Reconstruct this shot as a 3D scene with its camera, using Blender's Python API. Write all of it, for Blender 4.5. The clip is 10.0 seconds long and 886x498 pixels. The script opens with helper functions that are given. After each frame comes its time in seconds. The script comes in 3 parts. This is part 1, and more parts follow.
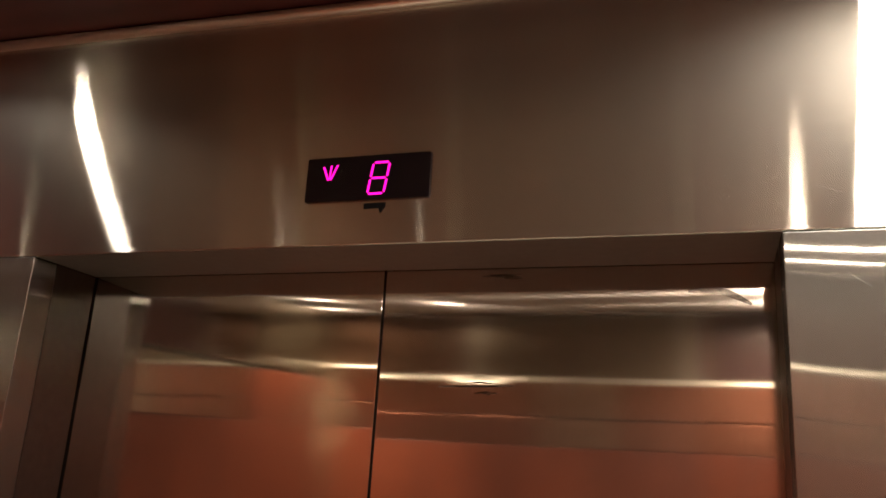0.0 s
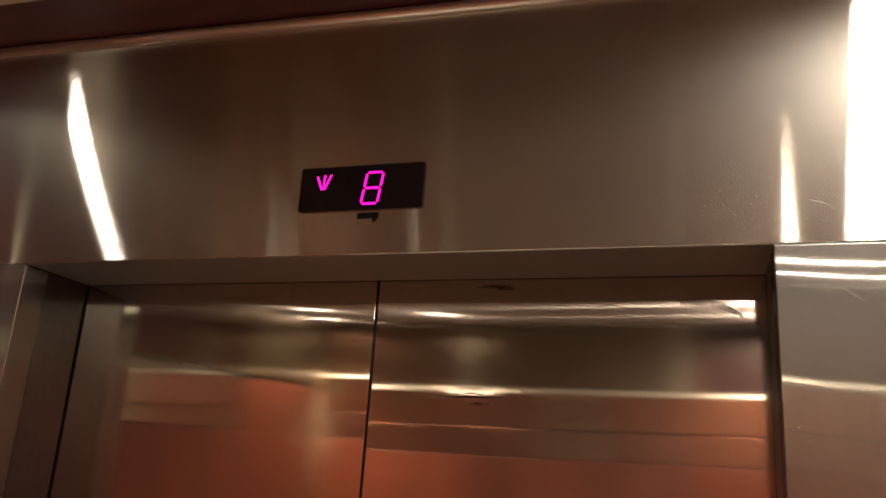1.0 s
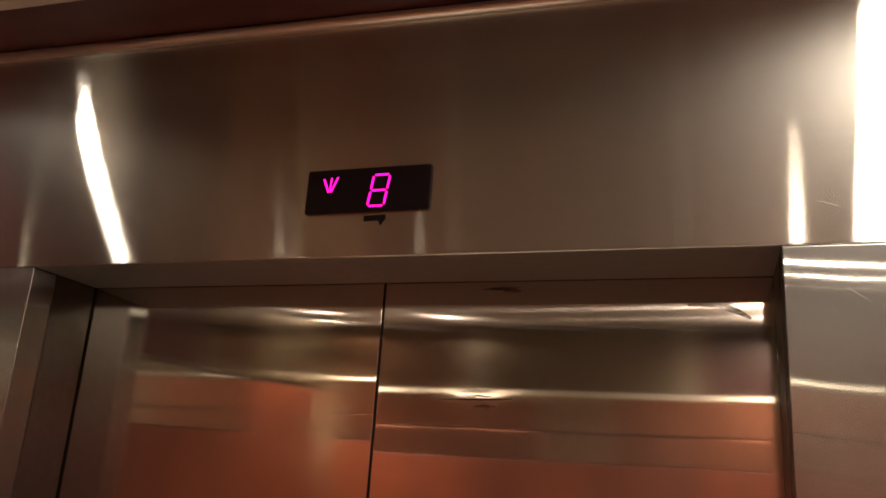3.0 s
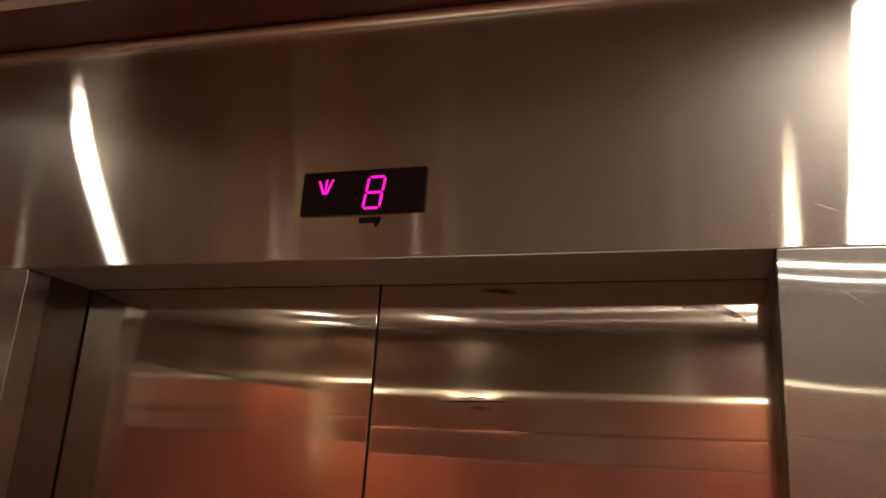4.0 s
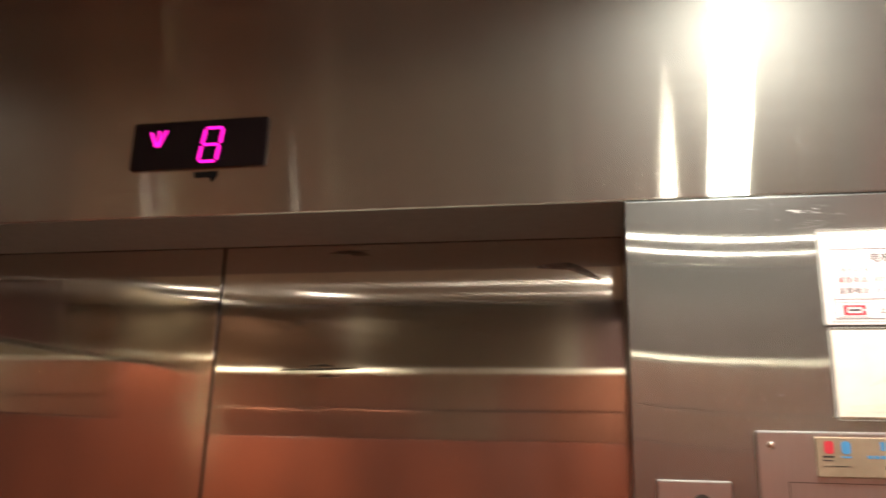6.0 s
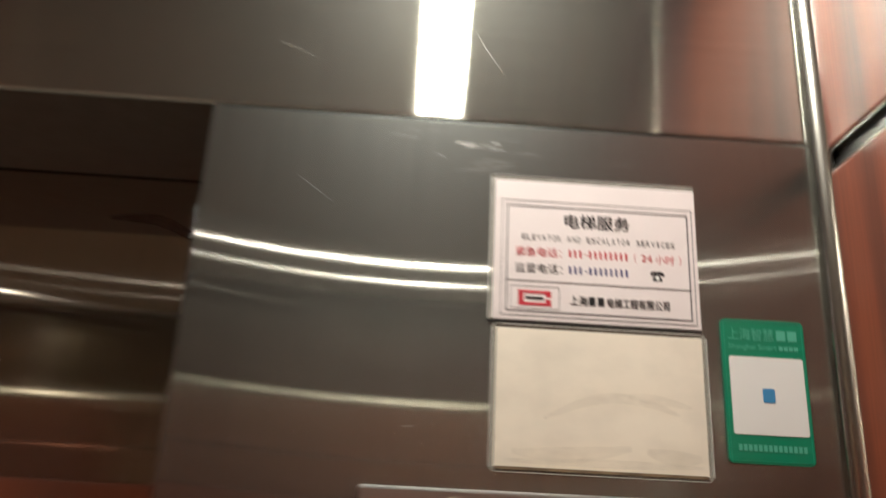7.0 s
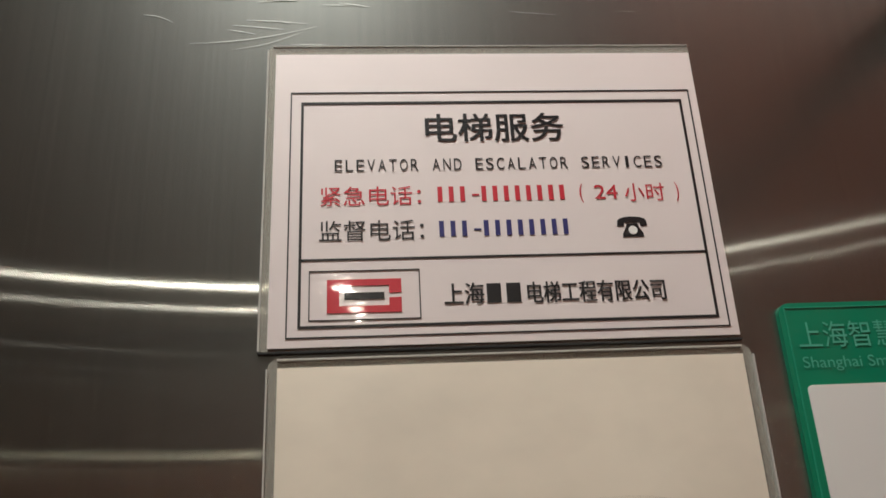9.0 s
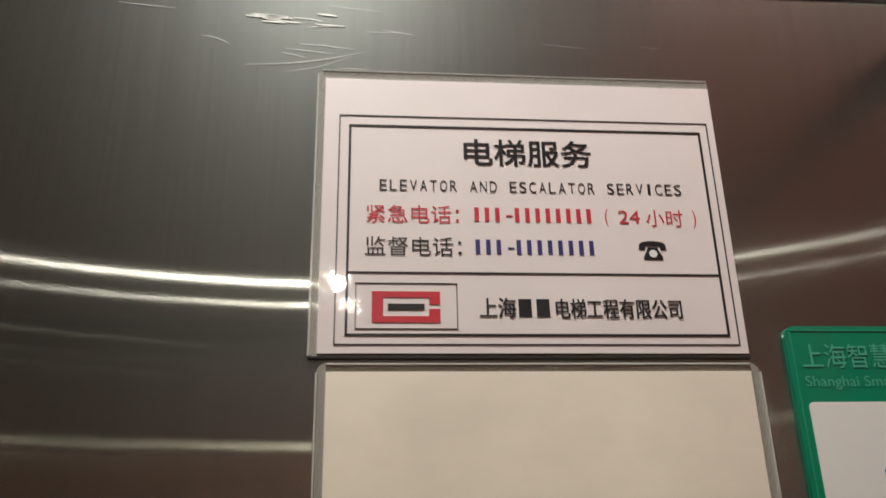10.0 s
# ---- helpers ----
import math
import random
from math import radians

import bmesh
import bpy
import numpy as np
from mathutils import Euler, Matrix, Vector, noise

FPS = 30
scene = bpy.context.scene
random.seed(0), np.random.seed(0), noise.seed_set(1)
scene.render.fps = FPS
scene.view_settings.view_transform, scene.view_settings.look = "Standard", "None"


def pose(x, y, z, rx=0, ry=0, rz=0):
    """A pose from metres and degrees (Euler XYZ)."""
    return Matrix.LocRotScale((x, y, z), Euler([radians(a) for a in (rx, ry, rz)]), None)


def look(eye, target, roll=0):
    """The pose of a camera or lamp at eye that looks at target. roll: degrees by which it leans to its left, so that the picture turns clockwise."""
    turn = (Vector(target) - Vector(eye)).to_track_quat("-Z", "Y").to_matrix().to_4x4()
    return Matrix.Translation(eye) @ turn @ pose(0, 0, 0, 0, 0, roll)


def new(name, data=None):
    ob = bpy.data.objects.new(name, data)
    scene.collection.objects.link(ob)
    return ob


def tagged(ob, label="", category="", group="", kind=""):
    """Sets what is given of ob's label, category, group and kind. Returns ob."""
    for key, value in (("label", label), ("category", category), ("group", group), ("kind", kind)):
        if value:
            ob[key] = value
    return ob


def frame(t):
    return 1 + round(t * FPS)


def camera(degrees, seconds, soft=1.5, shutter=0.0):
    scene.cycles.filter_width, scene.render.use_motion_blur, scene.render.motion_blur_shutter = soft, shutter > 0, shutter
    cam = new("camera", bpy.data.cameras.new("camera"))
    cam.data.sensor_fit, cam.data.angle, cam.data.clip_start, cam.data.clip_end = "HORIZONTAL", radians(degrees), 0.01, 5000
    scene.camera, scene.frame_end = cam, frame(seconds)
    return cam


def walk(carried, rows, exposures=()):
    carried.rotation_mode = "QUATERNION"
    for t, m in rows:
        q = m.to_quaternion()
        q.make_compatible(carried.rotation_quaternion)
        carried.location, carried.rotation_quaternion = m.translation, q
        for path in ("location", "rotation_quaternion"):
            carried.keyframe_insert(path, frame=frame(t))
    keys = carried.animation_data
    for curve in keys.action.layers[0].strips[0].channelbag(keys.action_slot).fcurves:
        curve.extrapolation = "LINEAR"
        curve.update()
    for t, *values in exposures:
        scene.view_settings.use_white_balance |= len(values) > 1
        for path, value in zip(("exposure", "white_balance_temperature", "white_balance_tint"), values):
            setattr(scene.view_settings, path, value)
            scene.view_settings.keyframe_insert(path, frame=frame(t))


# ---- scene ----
# Camera and its path through the lift car.
cam = camera(57.2, 10.0, soft=1.6, shutter=0.4)
PATH = [
    (0, (0.4707, -0.98, 1.8041), (-0.154, 0.84, 2.3357), 3.44),
    (0.5, (0.4707, -0.9808, 1.8042), (-0.1473, 0.8392, 2.3464), 3.67),
    (1, (0.471, -0.981, 1.8038), (-0.1373, 0.839, 2.3616), 3.73),
    (1.5, (0.472, -0.981, 1.8048), (-0.1383, 0.839, 2.3647), 3.71),
    (2, (0.4707, -0.9815, 1.8048), (-0.1487, 0.8385, 2.3647), 3.65),
    (2.5, (0.4705, -0.98, 1.8026), (-0.1591, 0.84, 2.3658), 3.78),
    (4, (0.4717, -0.9815, 1.8048), (-0.1433, 0.8385, 2.372), 3.72),
    (4.5, (0.471, -0.9815, 1.8044), (-0.1472, 0.8385, 2.3706), 3.7),
    (5, (0.471, -0.981, 1.8047), (-0.1554, 0.839, 2.3632), 3.72),
    (5.2, (0.47, -0.9815, 1.8048), (-0.1566, 0.8385, 2.3584), 3.57),
    (6.3, (0.576, -0.824, 1.79), (0.294, 1.081, 2.33), 1.8),
    (6.5, (0.613, -0.761, 1.797), (0.402, 1.149, 2.351), 2.6),
    (6.7, (0.654, -0.651, 1.794), (0.56, 1.243, 2.431), 3.9),
    (6.9, (0.675, -0.556, 1.799), (0.723, 1.315, 2.503), 3.4),
    (7, (0.694, -0.513, 1.821), (0.777, 1.372, 2.485), 2.8),
    (7.1, (0.707, -0.453, 1.821), (0.826, 1.417, 2.519), 2.3),
    (7.2, (0.718, -0.404, 1.833), (0.841, 1.466, 2.531), 1.9),
    (7.3, (0.724, -0.353, 1.8475), (0.861, 1.512, 2.538), 1.4),
    (7.5, (0.7447, -0.2703, 1.8680), (0.9003, 1.5897, 2.5658), 0.17),
    (8, (0.7759, -0.2146, 1.9055), (0.9705, 1.6454, 2.6491), -2.67),
    (8.5, (0.7759, -0.2445, 1.8985), (0.9244, 1.6155, 2.6682), -2.87),
    (9, (0.7845, -0.2296, 1.8965), (0.9292, 1.6304, 2.6207), -2.9),
    (9.5, (0.78, -0.23, 1.8985), (0.937, 1.63, 2.601), -2.32),
    (10, (0.7671, -0.2495, 1.8955), (0.9434, 1.6105, 2.6118), -1.29),
]
EXPOSURE = [
    (0, 1.34, 6380, 21), (5.2, 1.34, 6380, 21), (6.3, 1.78, 5450, 8), (6.6, 1.68, 5450, 8), (7.0, 0.4, 5550, 8),
    (7.5, -0.55, 5300, 7), (8.0, -0.86, 5450, 8), (8.5, -0.77, 5450, 8), (9.0, -0.16, 5400, 8), (9.5, -0.05, 5400, 8), (10, -0.05, 5400, 8),
]
walk(cam, [(t, look(eye, target, roll)) for t, eye, target, roll in PATH], EXPOSURE)

# World: the car is closed, so only a faint grey stands outside it.
world = bpy.data.worlds.new("world")
scene.world = world
world.use_nodes = True
world.node_tree.nodes["Background"].inputs["Color"].default_value = (0.02, 0.02, 0.02, 1)
world.node_tree.nodes["Background"].inputs["Strength"].default_value = 0.2

WIDE_STRENGTH = 140.0   # glow of the front downlights
SPOT_STRENGTH = 750.0  # glow of the brightest spot in the suspended ceiling
WIDE_POWER = 12.0       # beam of each front downlight, in watts
SPOT_POWER = 13.0       # narrow beam of each small spot

# Plan of the car, in metres: the front wall's face lies at y = 0, the car behind the camera at y < 0.
HALF = 0.985          # half width of the car
BACK = -1.70          # rear wall
TOP = 2.48            # ceiling
ISLAND = 2.43        # underside of the suspended ceiling
OPEN = 0.55           # half width of the door opening
HEAD = 2.1            # height of the opening
LEAF = 0.143          # the door leaves' face
GROOVE = 2.082        # height of the joint between the wall panels


# ---------- materials ----------
def material(name):
    m = bpy.data.materials.new(name)
    m.use_nodes = True
    return m, m.node_tree.nodes, m.node_tree.links, m.node_tree.nodes["Principled BSDF"]


def set_in(bsdf, **values):
    for key, value in values.items():
        bsdf.inputs[key.replace("_", " ")].default_value = value


def mapped(nodes, links, scale, loc=(0, 0, 0)):
    coord = nodes.new("ShaderNodeNewGeometry")
    mapping = nodes.new("ShaderNodeMapping")
    mapping.inputs["Scale"].default_value = scale
    mapping.inputs["Location"].default_value = loc
    links.new(coord.outputs["Position"], mapping.inputs["Vector"])
    return mapping.outputs["Vector"]


def noise_tex(nodes, links, vector, scale, detail=3.0, rough=0.5):
    n = nodes.new("ShaderNodeTexNoise")
    n.inputs["Scale"].default_value = scale
    n.inputs["Detail"].default_value = detail
    n.inputs["Roughness"].default_value = rough
    links.new(vector, n.inputs["Vector"])
    return n.outputs["Fac"]


def ramp(nodes, links, fac, stops):
    r = nodes.new("ShaderNodeValToRGB")
    e = r.color_ramp.elements
    while len(e) < len(stops):
        e.new(0.5)
    for el, (pos, col) in zip(e, stops):
        el.position, el.color = pos, (*col, 1) if len(col) == 3 else col
    links.new(fac, r.inputs["Fac"])
    return r.outputs["Color"]


def bump(nodes, links, height, strength, distance, normal=None):
    b = nodes.new("ShaderNodeBump")
    b.inputs["Strength"].default_value = strength
    b.inputs["Distance"].default_value = distance
    links.new(height, b.inputs["Height"])
    if normal is not None:
        links.new(normal, b.inputs["Normal"])
    return b.outputs["Normal"]


def math_node(nodes, links, op, a, b):
    n = nodes.new("ShaderNodeMath")
    n.operation = op
    for i, v in enumerate((a, b)):
        if isinstance(v, (int, float)):
            n.inputs[i].default_value = v
        else:
            links.new(v, n.inputs[i])
    return n.outputs[0]


def brushed(name, along, colour, sharp=0.0014, narrow=0.05, wide=0.22, share=0.5, haze=0.1, mist=0.55, grain=600, contrast=0.1, scratch=0.004, wave=0.0006, wave_scale=(2, 2, 2), shift=(0, 0, 0), bow=None, belly=None, dent=None):
    """Brushed stainless steel: three reflections laid over one another. along: the way of the hairlines, along which every reflection stays sharp;
    narrow and wide: spread across them of the polished ground and of the hairlines; share: part that the hairlines take; haze, mist: part and roughness
    of the dull film; grain: hairlines to the metre; wave: height of the sheet's slow ripples; bow: (middle, half width, tilt) of the sheet's bowed edges;
    belly: (height, tilt) of a swelling across the sheet."""
    m, nodes, links, bsdf = material(name)
    nodes.remove(bsdf)
    across = Vector((1, 0, 1)) - Vector(along)
    fine = noise_tex(nodes, links, mapped(nodes, links, tuple(grain * q + 6 * p for p, q in zip(along, across)), shift), 1.0, 3.0, 0.6)
    cloud = noise_tex(nodes, links, mapped(nodes, links, (3, 3, 3), shift), 1.0, 4.0)
    both = math_node(nodes, links, "ADD", math_node(nodes, links, "MULTIPLY", fine, 0.6), math_node(nodes, links, "MULTIPLY", cloud, 0.4))
    c = colour
    tone = ramp(nodes, links, both, [(0.3, tuple(v * (1 - contrast) for v in c)), (0.7, tuple(min(1, v * (1 + contrast * 0.8)) for v in c))])
    normal = nodes.new("ShaderNodeNewGeometry").outputs["Normal"]
    if wave:
        wav = noise_tex(nodes, links, mapped(nodes, links, wave_scale, shift), 1.0, 1.0)
        normal = bump(nodes, links, wav, 1.0, wave)
    if dent:
        # a knock in the sheet: a soft round swelling about the given place
        far = nodes.new("ShaderNodeVectorMath")
        far.operation = "DISTANCE"
        far.inputs[1].default_value = tuple(p * q for p, q in zip(dent, (1, 1, 3.0)))
        links.new(mapped(nodes, links, (1, 1, 3.0)), far.inputs[0])
        mr = nodes.new("ShaderNodeMapRange")
        mr.interpolation_type = "SMOOTHSTEP"
        mr.inputs["From Min"].default_value = 0.005
        mr.inputs["From Max"].default_value = 0.07
        mr.inputs["To Min"].default_value = 1.0
        mr.inputs["To Max"].default_value = 0.0
        links.new(far.outputs["Value"], mr.inputs["Value"])
        normal = bump(nodes, links, mr.outputs["Result"], 1.0, 0.00007, normal)
    tilt = nodes.new("ShaderNodeVectorMath")
    tilt.operation = "SCALE"
    tilt.inputs[0].default_value = across
    links.new(math_node(nodes, links, "MULTIPLY", math_node(nodes, links, "SUBTRACT", fine, 0.5), 2 * scratch), tilt.inputs["Scale"])
    lean = tilt.outputs[0]
    if bow:
        # the sheet's edges lean a little, so that reflections climb towards them
        apart = nodes.new("ShaderNodeSeparateXYZ")
        links.new(mapped(nodes, links, (1, 1, 1)), apart.inputs[0])
        u = math_node(nodes, links, "DIVIDE", math_node(nodes, links, "SUBTRACT", math_node(nodes, links, "ABSOLUTE", apart.outputs[0], 0), bow[0]), bow[1])
        up = nodes.new("ShaderNodeCombineXYZ")
        links.new(math_node(nodes, links, "MULTIPLY", math_node(nodes, links, "MULTIPLY", u, u), -bow[2]), up.inputs[2])
        more = nodes.new("ShaderNodeVectorMath")
        more.operation = "ADD"
        links.new(lean, more.inputs[0])
        links.new(up.outputs[0], more.inputs[1])
        lean = more.outputs[0]
    if belly:
        # above the swelling's crest the sheet leans back, below it forward
        apart = nodes.new("ShaderNodeSeparateXYZ")
        links.new(mapped(nodes, links, (1, 1, 1)), apart.inputs[0])
        mr = nodes.new("ShaderNodeMapRange")
        for key, value in (("From Min", belly[0] - 0.07), ("From Max", belly[0] + 0.07), ("To Min", -belly[1]), ("To Max", belly[1])):
            mr.inputs[key].default_value = value
        links.new(apart.outputs[2], mr.inputs["Value"])
        up = nodes.new("ShaderNodeCombineXYZ")
        links.new(mr.outputs["Result"], up.inputs[2])
        more = nodes.new("ShaderNodeVectorMath")
        more.operation = "ADD"
        links.new(lean, more.inputs[0])
        links.new(up.outputs[0], more.inputs[1])
        lean = more.outputs[0]
    add = nodes.new("ShaderNodeVectorMath")
    add.operation = "ADD"
    links.new(normal, add.inputs[0])
    links.new(lean, add.inputs[1])
    unit = nodes.new("ShaderNodeVectorMath")
    unit.operation = "NORMALIZE"
    links.new(add.outputs[0], unit.inputs[0])
    way = nodes.new("ShaderNodeCombineXYZ")
    for i in range(3):
        way.inputs[i].default_value = along[i]
    lobes = []
    for spread in (narrow, wide, None):
        g = nodes.new("ShaderNodeBsdfAnisotropic")
        g.distribution = "GGX"
        if spread is None:
            g.inputs["Roughness"].default_value = mist
        else:
            g.inputs["Roughness"].default_value = (sharp * spread) ** 0.25
            g.inputs["Anisotropy"].default_value = 1 - (sharp / spread) ** 0.5
            links.new(way.outputs[0], g.inputs["Tangent"])
        links.new(tone, g.inputs["Color"])
        links.new(unit.outputs[0], g.inputs["Normal"])
        lobes.append(g.outputs[0])
    for part_of, lobe in ((share, lobes[1]), (haze, lobes[2])):
        mix = nodes.new("ShaderNodeMixShader")
        mix.inputs[0].default_value = part_of
        links.new(lobes[0], mix.inputs[1])
        links.new(lobe, mix.inputs[2])
        lobes[0] = mix.outputs[0]
    links.new(lobes[0], nodes["Material Output"].inputs["Surface"])
    return m


def plain(name, colour, rough=0.5, metal=0.0, coat=0.0, speck=0.0, emit=0.0):
    m, nodes, links, bsdf = material(name)
    set_in(bsdf, Metallic=metal, Roughness=rough, Coat_Weight=coat)
    if speck:
        n = noise_tex(nodes, links, mapped(nodes, links, (60, 60, 60)), 1.0, 4.0)
        links.new(ramp(nodes, links, n, [(0.3, tuple(v * (1 - speck) for v in colour)), (0.7, tuple(min(1, v * (1 + speck)) for v in colour))]), bsdf.inputs["Base Color"])
    else:
        set_in(bsdf, Base_Color=(*colour, 1))
    if emit:
        set_in(bsdf, Emission_Color=(*colour, 1), Emission_Strength=emit)
    return m


def wood_laminate(name, dark, light, coat=0.6):
    """Glossy veneer: broad wandering figure, growth lines and fine pores, all drawn out upwards."""
    m, nodes, links, bsdf = material(name)
    bend = noise_tex(nodes, links, mapped(nodes, links, (5, 5, 2.2)), 1.0, 2.0)
    figure = noise_tex(nodes, links, mapped(nodes, links, (7, 7, 1.1)), 1.0, 5.0, 0.6)
    wave = nodes.new("ShaderNodeTexWave")
    wave.wave_type, wave.bands_direction = "BANDS", "Y"
    wave.inputs["Scale"].default_value = 6.0
    wave.inputs["Distortion"].default_value = 7.0
    wave.inputs["Detail"].default_value = 3.0
    wave.inputs["Detail Scale"].default_value = 0.7
    links.new(mapped(nodes, links, (1, 1, 0.12)), wave.inputs["Vector"])
    pores = noise_tex(nodes, links, mapped(nodes, links, (420, 420, 9)), 1.0, 2.0)
    mixed = math_node(nodes, links, "ADD", math_node(nodes, links, "MULTIPLY", figure, 0.55), math_node(nodes, links, "MULTIPLY", wave.outputs["Fac"], 0.16))
    mixed = math_node(nodes, links, "ADD", mixed, math_node(nodes, links, "MULTIPLY", pores, 0.16))
    mixed = math_node(nodes, links, "ADD", mixed, math_node(nodes, links, "MULTIPLY", bend, 0.13))
    links.new(ramp(nodes, links, mixed, [(0.34, dark), (0.66, light)]), bsdf.inputs["Base Color"])
    set_in(bsdf, Roughness=0.45, Specular_IOR_Level=0.4, Coat_Weight=coat, Coat_Roughness=0.28, Coat_IOR=1.5)
    links.new(bump(nodes, links, pores, 0.25, 0.0002), bsdf.inputs["Normal"])
    return m


UPRIGHT, LEVEL = (0, 0, 1), (1, 0, 0)
STEEL_V = brushed("steel_door", UPRIGHT, (0.53, 0.51, 0.465), narrow=0.018, wide=0.20, share=0.10, haze=0.05, wave_scale=(2.2, 2.2, 3.0), belly=(2.005, 0.018))
STEEL_V2 = brushed("steel_door_dented", UPRIGHT, (0.53, 0.51, 0.465), narrow=0.018, wide=0.20, share=0.10, haze=0.05, wave_scale=(2.2, 2.2, 3.0), shift=(0.7, 0, 1.3), belly=(1.96, 0.009), dent=(0.150, LEAF, 1.919))
STEEL_PANEL = brushed("steel_panel", UPRIGHT, (0.318, 0.334, 0.318), share=0.7, haze=0.24, mist=0.44, contrast=0.13, wave_scale=(3.0, 3.0, 4.0), shift=(3, 0, 0), bow=(0.74, 0.2, 0.012))
STEEL_H = brushed("steel_transom", LEVEL, (0.525, 0.54, 0.495), sharp=0.003, narrow=0.12, wide=0.4, share=0.5, haze=0.06, contrast=0.16, wave_scale=(4.0, 4.0, 1.0))
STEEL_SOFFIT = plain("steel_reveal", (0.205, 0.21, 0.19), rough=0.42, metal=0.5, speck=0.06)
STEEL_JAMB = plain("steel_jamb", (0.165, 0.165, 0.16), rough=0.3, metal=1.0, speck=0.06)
STEEL_TRIM = plain("steel_trim", (0.62, 0.58, 0.52), rough=0.16, metal=1.0)
POST = plain("corner_steel", (0.52, 0.50, 0.45), rough=0.22, metal=1.0)
PALE_STEEL = plain("pale_satin_steel", (0.74, 0.70, 0.60), rough=0.4, metal=1.0, speck=0.05)
LEDGE = plain("satin_ledge", (0.90, 0.86, 0.76), rough=0.42, metal=1.0)
SATIN = plain("satin_strip", (0.92, 0.87, 0.76), rough=0.24, metal=1.0)
STEEL_SIDE = plain("polished_steel", (0.58, 0.57, 0.53), rough=0.035, metal=1.0, speck=0.05)
BAND = plain("bronze_steel", (0.34, 0.14, 0.085), rough=0.36, metal=1.0, speck=0.06)
PALE_BAND = plain("pale_bronze_steel", (0.50, 0.36, 0.25), rough=0.34, metal=1.0, speck=0.06)
BROWN = plain("brown_satin_steel", (0.27, 0.155, 0.10), rough=0.38, metal=1.0, speck=0.06)
OLIVE = plain("olive_satin_steel", (0.25, 0.205, 0.135), rough=0.36, metal=1.0, speck=0.05)
STEEL_DARK = plain("steel_strip", (0.10, 0.10, 0.10), rough=0.3, metal=0.8)
CREAM = plain("cream_ceiling_paint", (0.46, 0.40, 0.31), rough=0.45, speck=0.05)
STEEL_PLATE = brushed("steel_plate", UPRIGHT, (0.52, 0.51, 0.50), sharp=0.03, narrow=0.2, haze=0.2, wave=0)
WOOD = wood_laminate("red_wood_laminate", (0.046, 0.0092, 0.0046), (0.265, 0.062, 0.024))
DARK_WOOD = wood_laminate("dark_ceiling_laminate", (0.045, 0.011, 0.011), (0.085, 0.022, 0.020), coat=0.35)
BLACK = plain("black_gap", (0.008, 0.008, 0.008), rough=0.6)
STICKER = plain("black_sticker_film", (0.006, 0.006, 0.006), rough=0.8)
set_in(STICKER.node_tree.nodes["Principled BSDF"], Specular_IOR_Level=0.03)
RUBBER = plain("black_rubber", (0.015, 0.015, 0.015), rough=0.7)
ACRYLIC = plain("black_acrylic", (0.006, 0.004, 0.005), rough=0.12)
set_in(ACRYLIC.node_tree.nodes["Principled BSDF"], Specular_IOR_Level=0.22)
MAGENTA = plain("magenta_segment", (1.0, 0.008, 0.42), rough=0.4, emit=0.7)
LENS_WIDE = plain("wide_lamp_lens", (1.0, 0.86, 0.66), rough=0.4, emit=WIDE_STRENGTH)
LENS_SPOT = plain("spot_lamp_lens", (1.0, 0.80, 0.55), rough=0.4, emit=SPOT_STRENGTH)
LENS_SOFT = plain("soft_spot_lamp_lens", (1.0, 0.80, 0.55), rough=0.4, emit=0.42 * SPOT_STRENGTH)
LENS_DIM = plain("dim_spot_lamp_lens", (1.0, 0.80, 0.55), rough=0.4, emit=0.05 * SPOT_STRENGTH)
FLOOR = plain("stone_floor", (0.70, 0.67, 0.62), rough=0.3, speck=0.15)
INK = plain("black_ink", (0.012, 0.012, 0.014), rough=0.35, coat=0.2)
RED_INK = plain("red_ink", (0.50, 0.028, 0.045), rough=0.35, coat=0.2)
BLUE_INK = plain("blue_ink", (0.035, 0.035, 0.16), rough=0.35, coat=0.2)
EDGE_GLINT = plain("pouch_edge_glint", (0.50, 0.49, 0.46), rough=0.15, coat=1.0)
GREEN_GLINT = plain("green_edge_glint", (0.03, 0.30, 0.18), rough=0.3, coat=1.0)
GREEN = plain("green_plastic", (0.006, 0.21, 0.11), rough=0.35, coat=0.8)
PALE_GREEN = plain("pale_green_ink", (0.10, 0.40, 0.28), rough=0.4)
SKY_INK = plain("sky_blue_ink", (0.06, 0.24, 0.48), rough=0.4)
WHITE = plain("white_print", (0.78, 0.78, 0.76), rough=0.4, coat=0.5)
DIRT = plain("brown_glue", (0.16, 0.11, 0.06), rough=0.6, speck=0.4)
BEIGE_PLATE = plain("beige_metal", (0.36, 0.29, 0.20), rough=0.4, metal=0.6, speck=0.1)


def paper_material(name, colour, stain, gloss=0.04):
    m, nodes, links, bsdf = material(name)
    n = noise_tex(nodes, links, mapped(nodes, links, (22, 22, 34)), 1.0, 4.0)
    links.new(ramp(nodes, links, n, [(0.30, tuple(v * (1 - stain) for v in colour)), (0.58, colour)]), bsdf.inputs["Base Color"])
    wr = noise_tex(nodes, links, mapped(nodes, links, (260, 260, 260)), 1.0, 2.0)
    lo = noise_tex(nodes, links, mapped(nodes, links, (18, 18, 18)), 1.0, 1.0)
    nrm = bump(nodes, links, lo, 0.5, 0.0005)
    nrm = bump(nodes, links, wr, 0.25, 0.00014, nrm)
    set_in(bsdf, Roughness=0.5, Coat_Weight=1.0, Coat_Roughness=gloss)
    links.new(nrm, bsdf.inputs["Coat Normal"])
    return m


